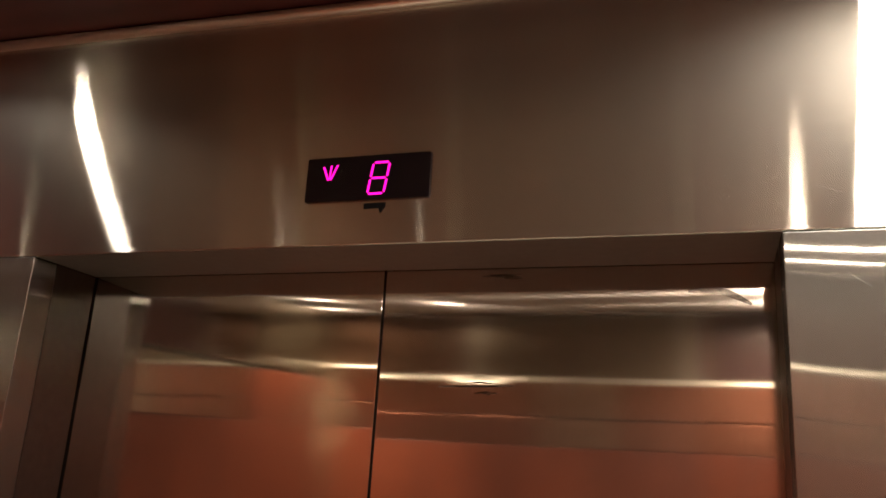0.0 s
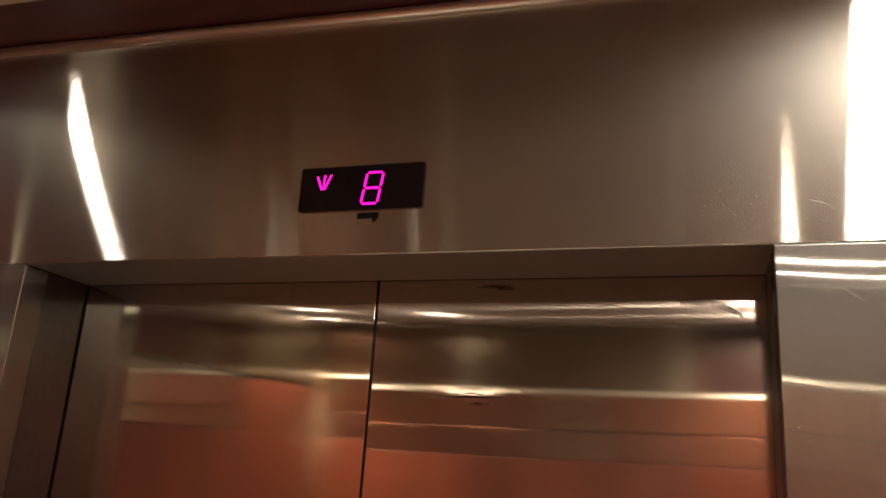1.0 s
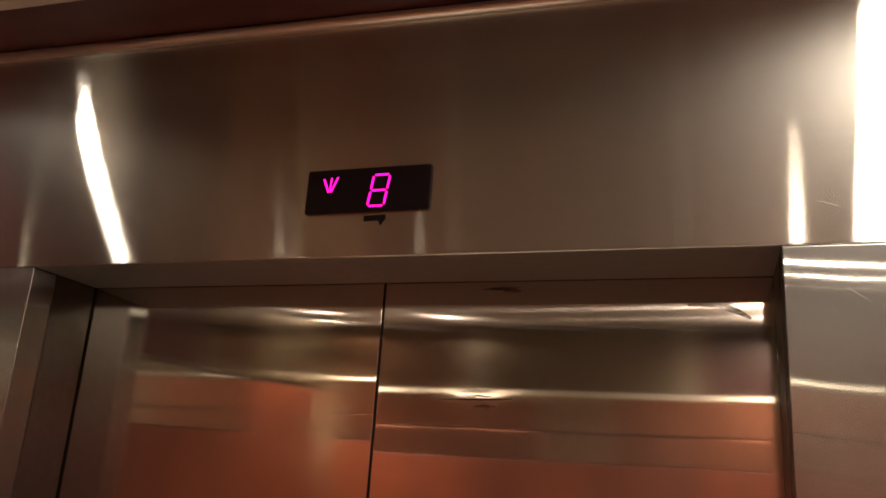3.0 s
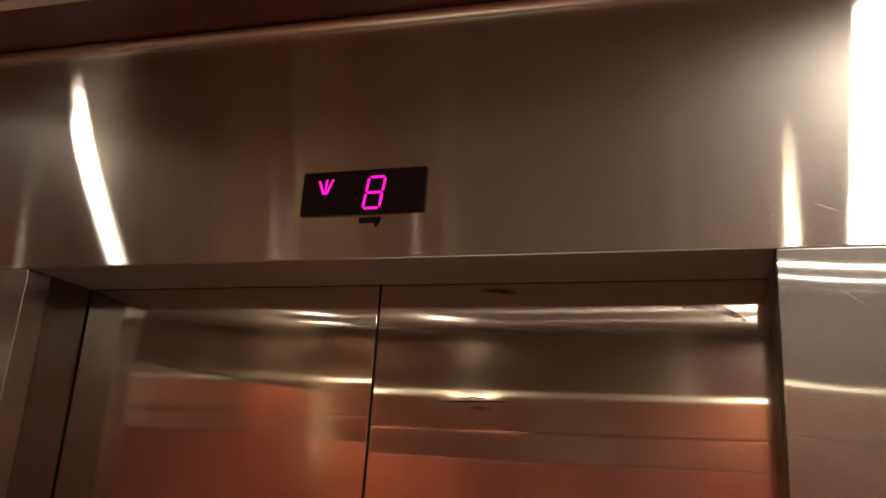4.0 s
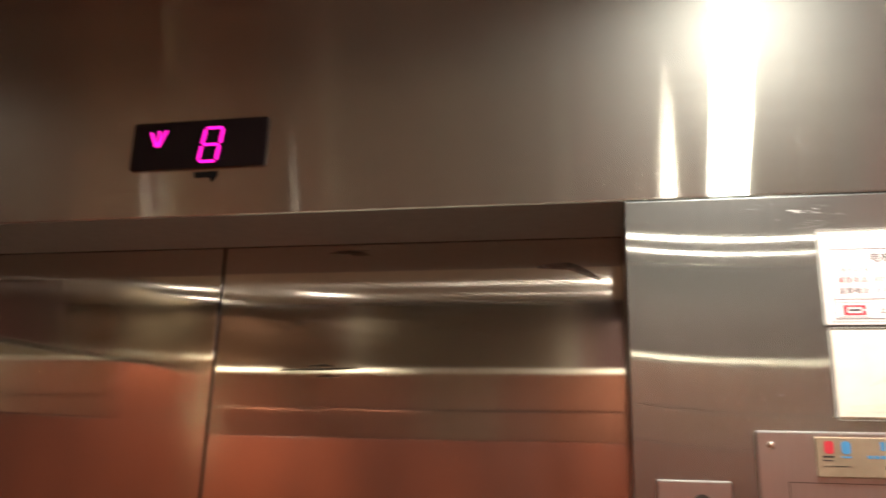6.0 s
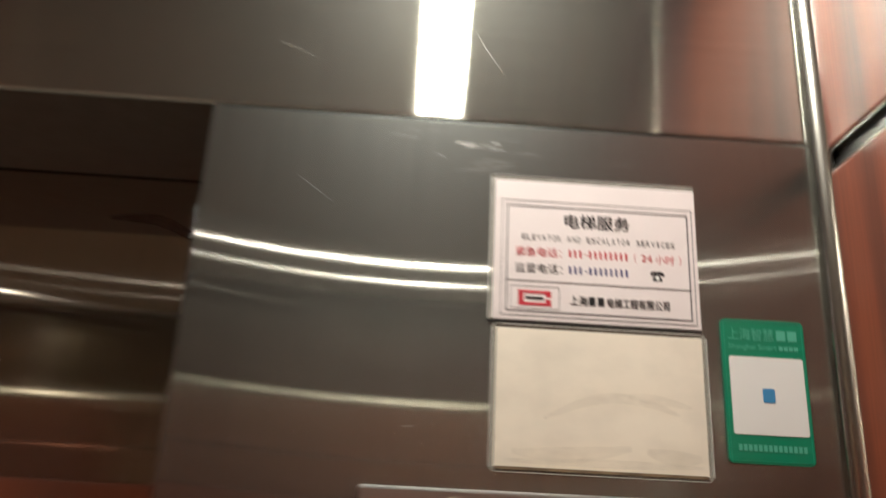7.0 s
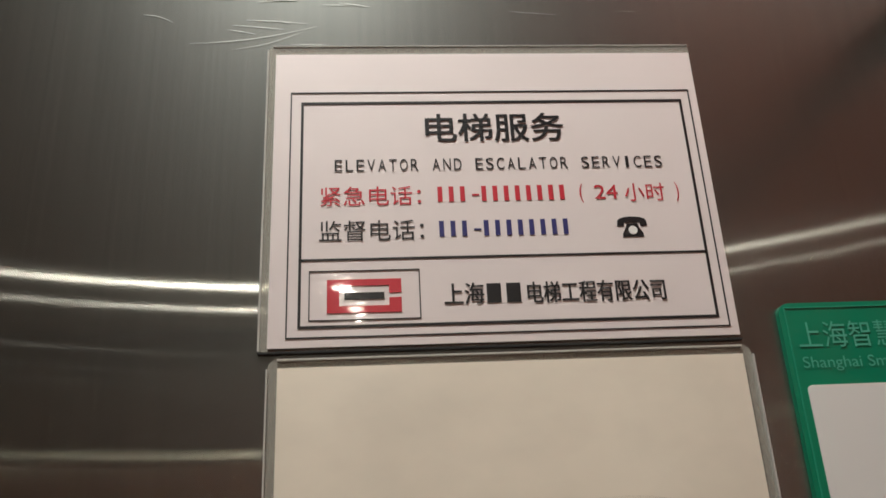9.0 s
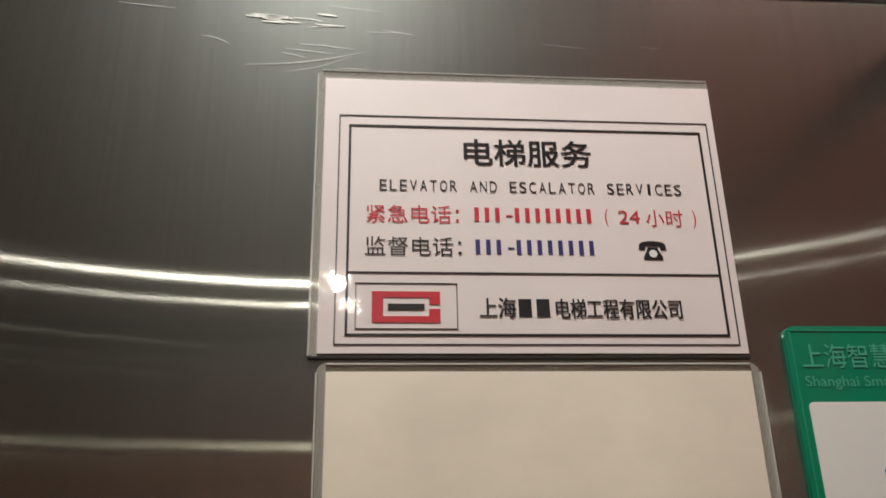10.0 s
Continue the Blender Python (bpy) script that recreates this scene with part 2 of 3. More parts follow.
PAPER = paper_material("laminated_white_paper", (0.77, 0.70, 0.69), 0.03)
CARD = paper_material("laminated_cream_card", (0.87, 0.80, 0.67), 0.13, 0.2)


def clear_plastic():
    m, nodes, links, bsdf = material("clear_plastic")
    set_in(bsdf, Base_Color=(0.62, 0.60, 0.54, 1), Roughness=0.25)
    clear = nodes.new("ShaderNodeBsdfTransparent")
    clear.inputs["Color"].default_value = (0.93, 0.93, 0.90, 1)
    mix = nodes.new("ShaderNodeMixShader")
    mix.inputs[0].default_value = 0.30
    links.new(clear.outputs[0], mix.inputs[1])
    links.new(bsdf.outputs[0], mix.inputs[2])
    links.new(mix.outputs[0], nodes["Material Output"].inputs["Surface"])
    return m


PLASTIC = clear_plastic()


# ---------- mesh helpers ----------
def box(bm, x0, x1, y0, y1, z0, z1, bevel=0.0, segs=2):
    r = bmesh.ops.create_cube(bm, size=1.0, matrix=Matrix.Translation(((x0 + x1) / 2, (y0 + y1) / 2, (z0 + z1) / 2)) @ Matrix.Diagonal((x1 - x0, y1 - y0, z1 - z0, 1)))
    if bevel:
        edges = {e for v in r["verts"] for e in v.link_edges}
        bmesh.ops.bevel(bm, geom=list(edges), offset=bevel, segments=segs, affect="EDGES", profile=0.5)
    return bm


def boxed(*dims, bevel=0.0, segs=2):
    return box(bmesh.new(), *dims, bevel=bevel, segs=segs)


def rounded(bm, x0, x1, z0, z1, y0, y1, r, n=6):
    """An upright plate with rounded corners; y0 is its front."""
    pts = []
    for cx, cz, a0 in ((x1 - r, z1 - r, 0), (x0 + r, z1 - r, 90), (x0 + r, z0 + r, 180), (x1 - r, z0 + r, 270)):
        for i in range(n + 1):
            a = radians(a0 + 90 * i / n)
            pts.append((cx + r * math.cos(a), cz + r * math.sin(a)))
    return prism(bm, pts, y0, y1)


def prism(bm, pts, y0, y1):
    """A flat shape in x and z, drawn out from y0 (front) to y1."""
    front = [bm.verts.new((x, y0, z)) for x, z in pts]
    back = [bm.verts.new((x, y1, z)) for x, z in pts]
    bm.faces.new(front)
    bm.faces.new(list(reversed(back)))
    for i in range(len(pts)):
        j = (i + 1) % len(pts)
        bm.faces.new((front[j], front[i], back[i], back[j]))
    bmesh.ops.recalc_face_normals(bm, faces=bm.faces[:])
    return bm


def ring(bm, x0, x1, z0, z1, w, y0, y1):
    """A rectangular frame in one piece, w wide."""
    loops = []
    for y in (y0, y1):
        for d in (0, w):
            loops.append([bm.verts.new((x, y, z)) for x, z in ((x0 + d, z0 + d), (x1 - d, z0 + d), (x1 - d, z1 - d), (x0 + d, z1 - d))])
    fo, fi, bo, bi = loops
    for i in range(4):
        j = (i + 1) % 4
        for p, q in ((fo, fi), (bi, bo), (bo, fo), (fi, bi)):
            bm.faces.new((p[i], p[j], q[j], q[i]))
    bmesh.ops.recalc_face_normals(bm, faces=bm.faces[:])
    return bm


def disc(bm, r, depth, m, n=24, r2=None):
    bmesh.ops.create_cone(bm, cap_ends=True, segments=n, radius1=r, radius2=r if r2 is None else r2, depth=depth, matrix=m)
    return bm


def part(name, bm, mat, parent=None, label="", smooth=False):
    me = bpy.data.meshes.new(name)
    bm.normal_update()
    bm.to_mesh(me)
    bm.free()
    me.materials.append(mat)
    if smooth:
        for p in me.polygons:
            p.use_smooth = True
    ob = new(name, me)
    if parent is not None:
        ob.parent = parent
        ob.matrix_parent_inverse = parent.matrix_basis.inverted()
    if label:
        ob["label"] = label
    return ob


def thing(name, at, label, category, kind="", group=""):
    ob = new(name)
    ob.empty_display_size = 0.05
    ob.location = at
    return tagged(ob, label, category, group, kind)


def lettering(name, text, x0, x1, z0, z1, y, mat, parent, label="", bold=0.0):
    """Words in the built-in font, fitted to a box on an upright face."""
    cu = bpy.data.curves.new(name, "FONT")
    cu.body = text
    ob = bpy.data.objects.new(name, cu)
    scene.collection.objects.link(ob)
    bpy.context.view_layer.update()
    me = bpy.data.meshes.new_from_object(ob.evaluated_get(bpy.context.evaluated_depsgraph_get()))
    bpy.data.objects.remove(ob)
    co = np.empty(len(me.vertices) * 3)
    me.vertices.foreach_get("co", co)
    co = co.reshape(-1, 3)
    lo, hi = co.min(0), co.max(0)
    out = np.empty_like(co)
    out[:, 0] = x0 + (co[:, 0] - lo[0]) / (hi[0] - lo[0]) * (x1 - x0)
    out[:, 1] = y
    out[:, 2] = z0 + (co[:, 1] - lo[1]) / (hi[1] - lo[1]) * (z1 - z0)
    me.vertices.foreach_set("co", out.ravel())
    me.update()
    if bold:
        bm = bmesh.new()
        for k in range(3):
            bm.from_mesh(me)
            bm.verts.ensure_lookup_table()
            for v in bm.verts[-len(me.vertices):]:
                v.co += Vector(((k - 1) * bold, -0.00004 * k, (k % 2) * bold * 0.5))
        bm.to_mesh(me)
        bm.free()
    me.materials.append(mat)
    me.name = name
    o = new(name, me)
    o.parent = parent
    o.matrix_parent_inverse = parent.matrix_basis.inverted()
    if label:
        o["label"] = label
    return o


def typed(name, text, x0, x1, z0, z1, y, mat, parent, label=""):
    """Capitals of one width each, as from a typewriter, joined into one mesh."""
    step, bm = (x1 - x0) / len(text), bmesh.new()
    for i, c in enumerate(text):
        if c != " ":
            w = step * (0.30 if c == "I" else 0.70)
            mid = x0 + (i + 0.5) * step
            o = lettering(name, c, mid - w / 2, mid + w / 2, z0, z1, y, mat, parent)
            bm.from_mesh(o.data)
            bpy.data.objects.remove(o)
    return part(name, bm, mat, parent, label)


def bars(name, x0, x1, z0, z1, n, y, mat, parent, fill=0.8):
    """Unreadable print: a row of n plain bars on one mesh, each a part of its own."""
    step = (x1 - x0) / n
    first = part(name, boxed(x0, x0 + fill * step, y, y + 0.0002, z0, z1), mat, parent)
    for i in range(1, n):
        o = first.copy()
        scene.collection.objects.link(o)
        o.location.x += i * step


# ---------- structure ----------
tagged(part("floor", boxed(-1.1, 1.1, BACK - 0.1, 0.3, -0.06, 0.0), FLOOR), "pale polished stone floor of the lift car", "floor", kind="structure")
SLOPE = 0.024         # the ceiling hangs a little lower towards the east
ceil = part("ceiling", boxed(-1.1, 1.1, BACK - 0.1, -0.001, 0, 0.05), DARK_WOOD)
tagged(ceil, "dark red-brown laminate ceiling of the lift car", "ceiling", kind="structure")
# added strip: cream kept this narrow so the transom mirrors little of it
border = part("ceiling_trim", boxed(-0.98, 0.98, -0.150, -0.126, -0.004, 0.001, bevel=0.0015), CREAM)
tagged(border, "narrow cream strip added along the dark ceiling", "trim", kind="structure")
for ob in (ceil, border):
    ob.location.z, ob.rotation_euler.y = TOP, math.atan(SLOPE)

wall_front = thing("wall_front", (0, 0, 0), "brushed stainless steel front wall around the lift doors", "wall", "structure")
part("transom_panel", boxed(-0.979, 0.979, 0.0, LEAF - 0.004, HEAD, TOP + 0.045, bevel=0.002, segs=3), STEEL_H, wall_front, "horizontally brushed steel panel over the doors")
# underside toned darker than the transom's face
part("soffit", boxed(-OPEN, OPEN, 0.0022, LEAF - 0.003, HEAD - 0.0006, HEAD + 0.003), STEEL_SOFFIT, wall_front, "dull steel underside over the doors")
for s in (-1, 1):
    a, b = sorted((s * OPEN, s * 0.979))
    part("return_panel", boxed(a, b, 0.0, 0.05, 0.0, HEAD - 0.0015, bevel=0.0015), STEEL_PANEL, wall_front, "vertically brushed steel panel beside the doors")
    # jambs toned darker than the return panels they continue
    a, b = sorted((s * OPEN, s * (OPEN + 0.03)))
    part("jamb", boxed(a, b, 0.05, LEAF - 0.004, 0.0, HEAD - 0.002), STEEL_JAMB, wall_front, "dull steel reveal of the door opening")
part("backing", boxed(-1.1, 1.1, LEAF + 0.06, LEAF + 0.1, 0.0, TOP + 0.05), BLACK, wall_front)

for i, (a, b) in enumerate(((-0.62, -0.0066), (-0.0034, 0.62))):
    door = thing("door_%d" % (i + 1), ((a + b) / 2, LEAF, 0), "closed sliding lift door leaf of brushed stainless steel", "door", "structure")
    part("leaf", boxed(a, b, LEAF, LEAF + 0.035, 0.006, HEAD + 0.05, bevel=0.0016, segs=2), (STEEL_V, STEEL_V2)[i], door)
part("seal", boxed(-0.0085, -0.0015, LEAF + 0.006, LEAF + 0.03, 0.006, HEAD + 0.05), RUBBER, bpy.data.objects["door_1"])

BEAD = 2.150           # height of the rear wall's bright joint
LINE = 1.992           # thin dark joint in the bronze band
RED = 1.888            # top of the red wood on rear and side walls
for s, name in ((1, "wall_east"), (-1, "wall_west")):
    w = thing(name, (s * HALF, BACK / 2, 0), "side wall of red wood laminate and satin steel with a dark joint", "wall", "structure")
    for z0, z1 in ((0.1, GROOVE - 0.009), (GROOVE + 0.009, TOP + 0.04)):
        a, b = sorted((s * HALF, s * (HALF + 0.02)))
        for y0, y1 in ((-0.25, 0.0), (BACK, -1.13)):
            part("panel", boxed(a, b, y0, y1, z0, z1, bevel=0.002), OLIVE if y0 < -1 and z0 > 1 else WOOD, w, "satin olive steel" if y0 < -1 and z0 > 1 else "glossy red wood laminate")
        if z0 < 1:
            part("panel", boxed(a, b, -1.127, -0.253, z0, RED, bevel=0.002), WOOD, w, "glossy red wood laminate")
            part("steel_panel", boxed(a, b, -1.127, -0.253, RED + 0.002, z1, bevel=0.002), STEEL_SIDE, w, "polished steel middle panel")
        else:
            part("steel_panel", boxed(a, b, -1.127, -0.822, z0, z1, bevel=0.002), STEEL_SIDE, w, "polished steel middle panel")
            part("panel", boxed(a, b, -0.82, -0.253, z0, z1, bevel=0.002), DARK_WOOD, w, "glossy dark wood laminate")
    strip = bmesh.new()
    disc(strip, 0.014, TOP - 0.03, Matrix.Translation((s * (HALF + 0.003), -0.398, (TOP - 0.03) / 2)), n=24)
    part("upright_strip", strip, SATIN, w, "bright round steel bead", smooth=True)
    a, b = sorted((s * (HALF + 0.006), s * (HALF + 0.02)))
    part("joint_strip", boxed(a, b, BACK, 0.0, GROOVE - 0.009, GROOVE + 0.009), STEEL_DARK, w, "dark metal strip in the joint")
    a, b = sorted((s * (HALF + 0.001), s * (HALF + 0.012)))
    for z in (GROOVE - 0.0083, GROOVE + 0.0071):
        part("joint_lip", boxed(a, b, BACK, 0.0, z, z + 0.0012), POST, w, "thin bright lip of the joint")
    a, b = sorted((s * (HALF - 0.002), s * (HALF + 0.02)))
    part("skirting", boxed(a, b, BACK, 0.0, 0.0, 0.098), STEEL_TRIM, w, "steel skirting")
    a, b = sorted((s * (HALF + 0.02), s * (HALF + 0.08)))
    part("core", boxed(a, b, BACK - 0.1, 0.3, 0.0, TOP), BLACK, w)
    # rounded corner post between front and side wall
    post = bmesh.new()
    n = 14
    x0, x1 = HALF - 0.010, HALF + 0.003
    pts = [(x1, 0.012), (x0, 0.012)]
    for k in range(n + 1):
        ang = radians(90 * k / n)
        pts.append((x1 - 0.013 * math.cos(ang), -0.012 * math.sin(ang)))
    bot = [post.verts.new((s * px, py, 0.0)) for px, py in pts]
    top = [post.verts.new((s * px, py, TOP)) for px, py in pts]
    for k in range(len(pts)):
        j = (k + 1) % len(pts)
        post.faces.new((bot[k], bot[j], top[j], top[k]))
    bmesh.ops.recalc_face_normals(post, faces=post.faces[:])
    part("corner_post", post, POST, w, "polished steel corner post", smooth=True)

wall_back = thing("wall_back", (0, BACK, 0), "rear wall of red wood laminate with a bronze steel band", "wall", "structure")
# upper east panel darker than the west one, to offset the spots' light
for x0, x1, mat in ((-HALF, -0.422, BROWN), (-0.42, -0.36, PALE_STEEL), (-0.358, 0.358, OLIVE), (0.36, 0.42, PALE_STEEL), (0.422, HALF, DARK_WOOD)):
    part("panel", boxed(x0, x1, BACK - 0.02, BACK, 0.1, RED, bevel=0.002), WOOD, wall_back)
    part("panel", boxed(x0, x1, BACK - 0.02, BACK, BEAD + 0.012, TOP - 0.05, bevel=0.002), mat, wall_back)
for z0, z1 in ((RED + 0.002, LINE - 0.0025), (LINE + 0.0025, BEAD - 0.012)):
    for x0, x1, mat in ((-HALF, -0.142, BAND), (-0.14, 0.14, PALE_BAND), (0.142, HALF, BAND)):
        part("band", boxed(x0, x1, BACK - 0.02, BACK, z0, z1, bevel=0.002), mat, wall_back, "satin bronze steel band")
for x in (-HALF + 0.004, HALF - 0.004):
    strip = bmesh.new()
    disc(strip, 0.010, TOP - 0.05, Matrix.Translation((x, BACK + 0.001, (TOP - 0.05) / 2)), n=24)
    part("upright_strip", strip, OLIVE, wall_back, "dull round steel bead", smooth=True)
strip = bmesh.new()
prof = [(BACK - 0.004, BEAD + 0.0115), (BACK + 0.0005, BEAD + 0.0115), (BACK + 0.0008, BEAD + 0.0040), (BACK + 0.0052, BEAD - 0.0075), (BACK + 0.0046, BEAD - 0.0112), (BACK - 0.004, BEAD - 0.0115)]
ends = [[strip.verts.new((x, y, z)) for y, z in prof] for x in (-HALF, HALF)]
strip.faces.new(ends[0])
strip.faces.new(ends[1])
for k in range(len(prof)):
    j = (k + 1) % len(prof)
    strip.faces.new((ends[0][k], ends[0][j], ends[1][j], ends[1][k]))
bmesh.ops.recalc_face_normals(strip, faces=strip.faces[:])
part("joint_strip", strip, LEDGE, wall_back, "sloping satin metal strip in the joint")
part("cornice", boxed(-HALF, HALF, BACK - 0.02, BACK + 0.02, TOP - 0.05, TOP, bevel=0.006), STEEL_TRIM, wall_back, "polished steel cornice")
part("skirting", boxed(-HALF, HALF, BACK - 0.02, BACK + 0.002, 0.0, 0.098), STEEL_TRIM, wall_back, "steel skirting")
part("core", boxed(-1.1, 1.1, BACK - 0.1, BACK - 0.02, 0.0, TOP), BLACK, wall_back)

# rounded steel bead where the transom meets the ceiling
bead = bmesh.new()
disc(bead, 0.009, 2 * 0.979, Matrix.Translation((0, -0.004, TOP - 0.009)) @ Matrix.Rotation(radians(90) + math.atan(SLOPE), 4, "Y"), n=20)
tagged(part("trim", bead, LEDGE, smooth=True), "polished steel bead along the top of the transom", "trim", kind="structure")

# suspended ceiling island with downlights
cp = thing("ceiling_panel", (0, -0.7, ISLAND), "suspended cream ceiling panel with round downlights", "ceiling panel", "structure")
part("panel", boxed(-0.965, 0.965, BACK + 0.06, -0.31, ISLAND, ISLAND + 0.012, bevel=0.004), CREAM, cp)
for hx in (-0.6, 0.6):
    for hy in (-0.5, -1.3):
        part("hanger", boxed(hx - 0.01, hx + 0.01, hy - 0.01, hy + 0.01, ISLAND + 0.012, TOP), STEEL_DARK, cp)


def downlight(x, y, z, size, lens, power):
    d = thing("downlight", (x, y, z), "small round recessed downlight with a bright lens and steel rim", "ceiling light", group="ceiling downlights")
    bm = bmesh.new()
    n = 32
    prof = [(size + 0.002, 0.0), (size + 0.014, -0.001), (size + 0.017, -0.004), (size + 0.012, -0.0085), (size + 0.003, -0.0085), (size, -0.001)]
    rows = [[bm.verts.new((x + r * math.cos(2 * math.pi * k / n), y + r * math.sin(2 * math.pi * k / n), z + h)) for k in range(n)] for r, h in prof]
    for q in range(len(rows) - 1):
        for k in range(n):
            bm.faces.new((rows[q][k], rows[q][(k + 1) % n], rows[q + 1][(k + 1) % n], rows[q + 1][k]))
    bmesh.ops.recalc_face_normals(bm, faces=bm.faces[:])
    part("rim", bm, STEEL_TRIM, d, "polished steel rim", smooth=True)
    bm = bmesh.new()
    disc(bm, size, 0.003, Matrix.Translation((x, y, z - 0.0025)), n=32)
    part("lens", bm, lens, d, "glowing lens")
    beam = bpy.data.lights.new("beam", "SPOT")
    beam.energy, beam.shadow_soft_size = power, size
    if z > ISLAND:
        # front row: wide beams, the smaller lamps a little narrower
        beam.color = (1.0, 0.86, 0.66)
        beam.spot_size, beam.spot_blend = (radians(172), 0.35) if size > 0.02 else (radians(150), 0.2)
    else:
        beam.color = (1.0, 0.80, 0.55)
        beam.spot_size, beam.spot_blend = radians(100), 0.7
    lamp = new("beam", beam)
    lamp.location = (x, y, z - (0.03 if z > ISLAND else 0.018))
    lamp.parent = d
    lamp.matrix_parent_inverse = d.matrix_basis.inverted()
    return d


for place in ((-0.76, -0.26, TOP + 0.76 * SLOPE, 0.016, LENS_WIDE, 1.6), (0.72, -0.24, TOP - 0.72 * SLOPE, 0.029, LENS_WIDE, WIDE_POWER),
              (-0.88, -1.33, ISLAND, 0.020, LENS_DIM, 1.7 * SPOT_POWER), (-0.93, -1.52, ISLAND, 0.020, LENS_DIM, 0.8 * SPOT_POWER),
              (0.70, -1.33, ISLAND, 0.020, LENS_SPOT, 0.4 * SPOT_POWER), (0.72, -1.48, ISLAND, 0.020, LENS_SOFT, 0.4 * SPOT_POWER),
              (-0.44, -1.46, ISLAND, 0.020, LENS_DIM, 0.8 * SPOT_POWER)):
    downlight(*place)

# ---------- floor indicator over the doors ----------
ind = thing("floor_indicator", (0.017, 0, 2.165), "black acrylic floor indicator lit with magenta digits over the doors", "indicator")
part("face", rounded(bmesh.new(), -0.077, 0.1105, 2.164, 2.230, -0.004, 0.001, 0.003), ACRYLIC, ind, "black acrylic face")


def slanted(x, z, lean=0.14):
    return (x + (z - 2.172) * lean, z)


def segment(x0, z0, x1, z1, w=0.0031):
    """One bar of a seven-segment digit, with pointed ends."""
    d = Vector((x1 - x0, z1 - z0)).normalized()
    nrm = Vector((-d.y, d.x)) * w / 2
    a, b = Vector((x0, z0)) + d * 0.0012, Vector((x1, z1)) - d * 0.0012
    pts = [a, a + d * w / 2 + nrm, b - d * w / 2 + nrm, b, b - d * w / 2 - nrm, a + d * w / 2 - nrm]
    return prism(bmesh.new(), [slanted(p.x, p.y) for p in pts], -0.0048, -0.004)


dx0, dx1, dz0, dzm, dz1 = 0.0195, 0.0440, 2.1722, 2.1952, 2.2182
digit = part("digit", segment(dx0, dz0, dx1, dz0), MAGENTA, ind, "glowing magenta figure eight")
for seg in ((dx0, dzm, dx1, dzm), (dx0, dz1, dx1, dz1), (dx0, dz0, dx0, dzm), (dx0, dzm, dx0, dz1), (dx1, dz0, dx1, dzm), (dx1, dzm, dx1, dz1)):
    part("segment", segment(*seg), MAGENTA, digit)
for pts in (((-0.0525, 2.2160), (-0.0497, 2.2168), (-0.0412, 2.1965), (-0.0438, 2.1950)), ((-0.0405, 2.2178), (-0.0378, 2.2178), (-0.0398, 2.1965), (-0.0418, 2.1965)), ((-0.0310, 2.2180), (-0.0280, 2.2180), (-0.0380, 2.1950), (-0.0402, 2.1965))):
    part("arrow_stroke", prism(bmesh.new(), pts, -0.0048, -0.004), MAGENTA, ind, "glowing magenta down arrow stroke")

sticker = part("sticker", prism(bmesh.new(), [(0.014, 2.1595), (0.0465, 2.1600), (0.0465, 2.1535), (0.0395, 2.1445), (0.0365, 2.1520), (0.0145, 2.1515)], -0.0008, 0.0002), STICKER)
tagged(sticker, "small torn black sticker on the steel under the indicator", "sticker")

# ---------- service notice ----------
notice = thing("service_notice", (0.8195, 0, 1.955), "laminated white service notice taped to the steel panel", "notice")
Y = -0.0016
part("paper", boxed(0.7506, 0.8893, Y, -0.0010, 1.9560, 2.0550), PAPER, notice, "white printed paper")
part("pouch", rounded(bmesh.new(), 0.7481, 0.8899, 1.9552, 2.0587, -0.0007, -0.0002, 0.0018), PLASTIC, notice, "clear plastic pouch")
# pale strips draw the highlight along the pouch's pressed edges
part("pouch_edge_glint", boxed(0.7477, 0.7483, -0.0010, -0.0001, 1.9555, 2.0572), EDGE_GLINT, notice, "pressed edge of the pouch, its highlight put in as pale colour")
part("pouch_edge_glint", boxed(0.7495, 0.8896, -0.0010, -0.0001, 2.0585, 2.0588), EDGE_GLINT, notice, "pressed edge of the pouch, its highlight put in as pale colour")
part("lower_edge", boxed(0.7479, 0.8899, -0.0013, -0.0001, 1.9546, 1.9551), RUBBER, notice, "dark cut edge of the pouch")
YP = Y - 0.00025
part("outer_border", ring(bmesh.new(), 0.7557, 0.8868, 1.9586, 2.0404, 0.0004, YP, Y), INK, notice)
part("inner_border", ring(bmesh.new(), 0.7591, 0.8838, 1.9615, 2.0367, 0.0008, YP, Y), INK, notice)
part("divider", boxed(0.7598, 0.8831, YP, Y, 1.9823, 1.9829), INK, notice)
lettering("heading", "\u7535\u68af\u670d\u52a1", 0.7986, 0.8432, 2.0218, 2.0319, YP, INK, notice, "black Chinese heading", 0.00018)
typed("subheading", "ELEVATOR AND ESCALATOR SERVICES", 0.7692, 0.8744, 2.0117, 2.0158, YP, INK, notice, "small black capitals")
lettering("emergency_line", "\u7d27\u6025\u7535\u8bdd\uff1a", 0.7653, 0.7962, 2.0000, 2.0065, YP, RED_INK, notice, "red Chinese words")
lettering("supervision_line", "\u76d1\u7763\u7535\u8bdd\uff1a", 0.7651, 0.7967, 1.9884, 1.9951, YP, INK, notice, "black Chinese words")
for z0, z1, mat in ((2.0009, 2.0060, RED_INK), (1.9893, 1.9944, BLUE_INK)):
    bars("number_bar", 0.8014, 0.8119, z0, z1, 3, YP, mat, notice, 0.42)
    bars("number_dash", 0.8121, 0.8145, (z0 + z1) / 2 - 0.0007, (z0 + z1) / 2 - 0.0001, 1, YP, mat, notice, 0.9)
    bars("number_bar", 0.8151, 0.8432, z0, z1, 8, YP, mat, notice, 0.42)
lettering("hour_note", "(", 0.8460, 0.8471, 1.9996, 2.0062, YP, RED_INK, notice, "red bracket")
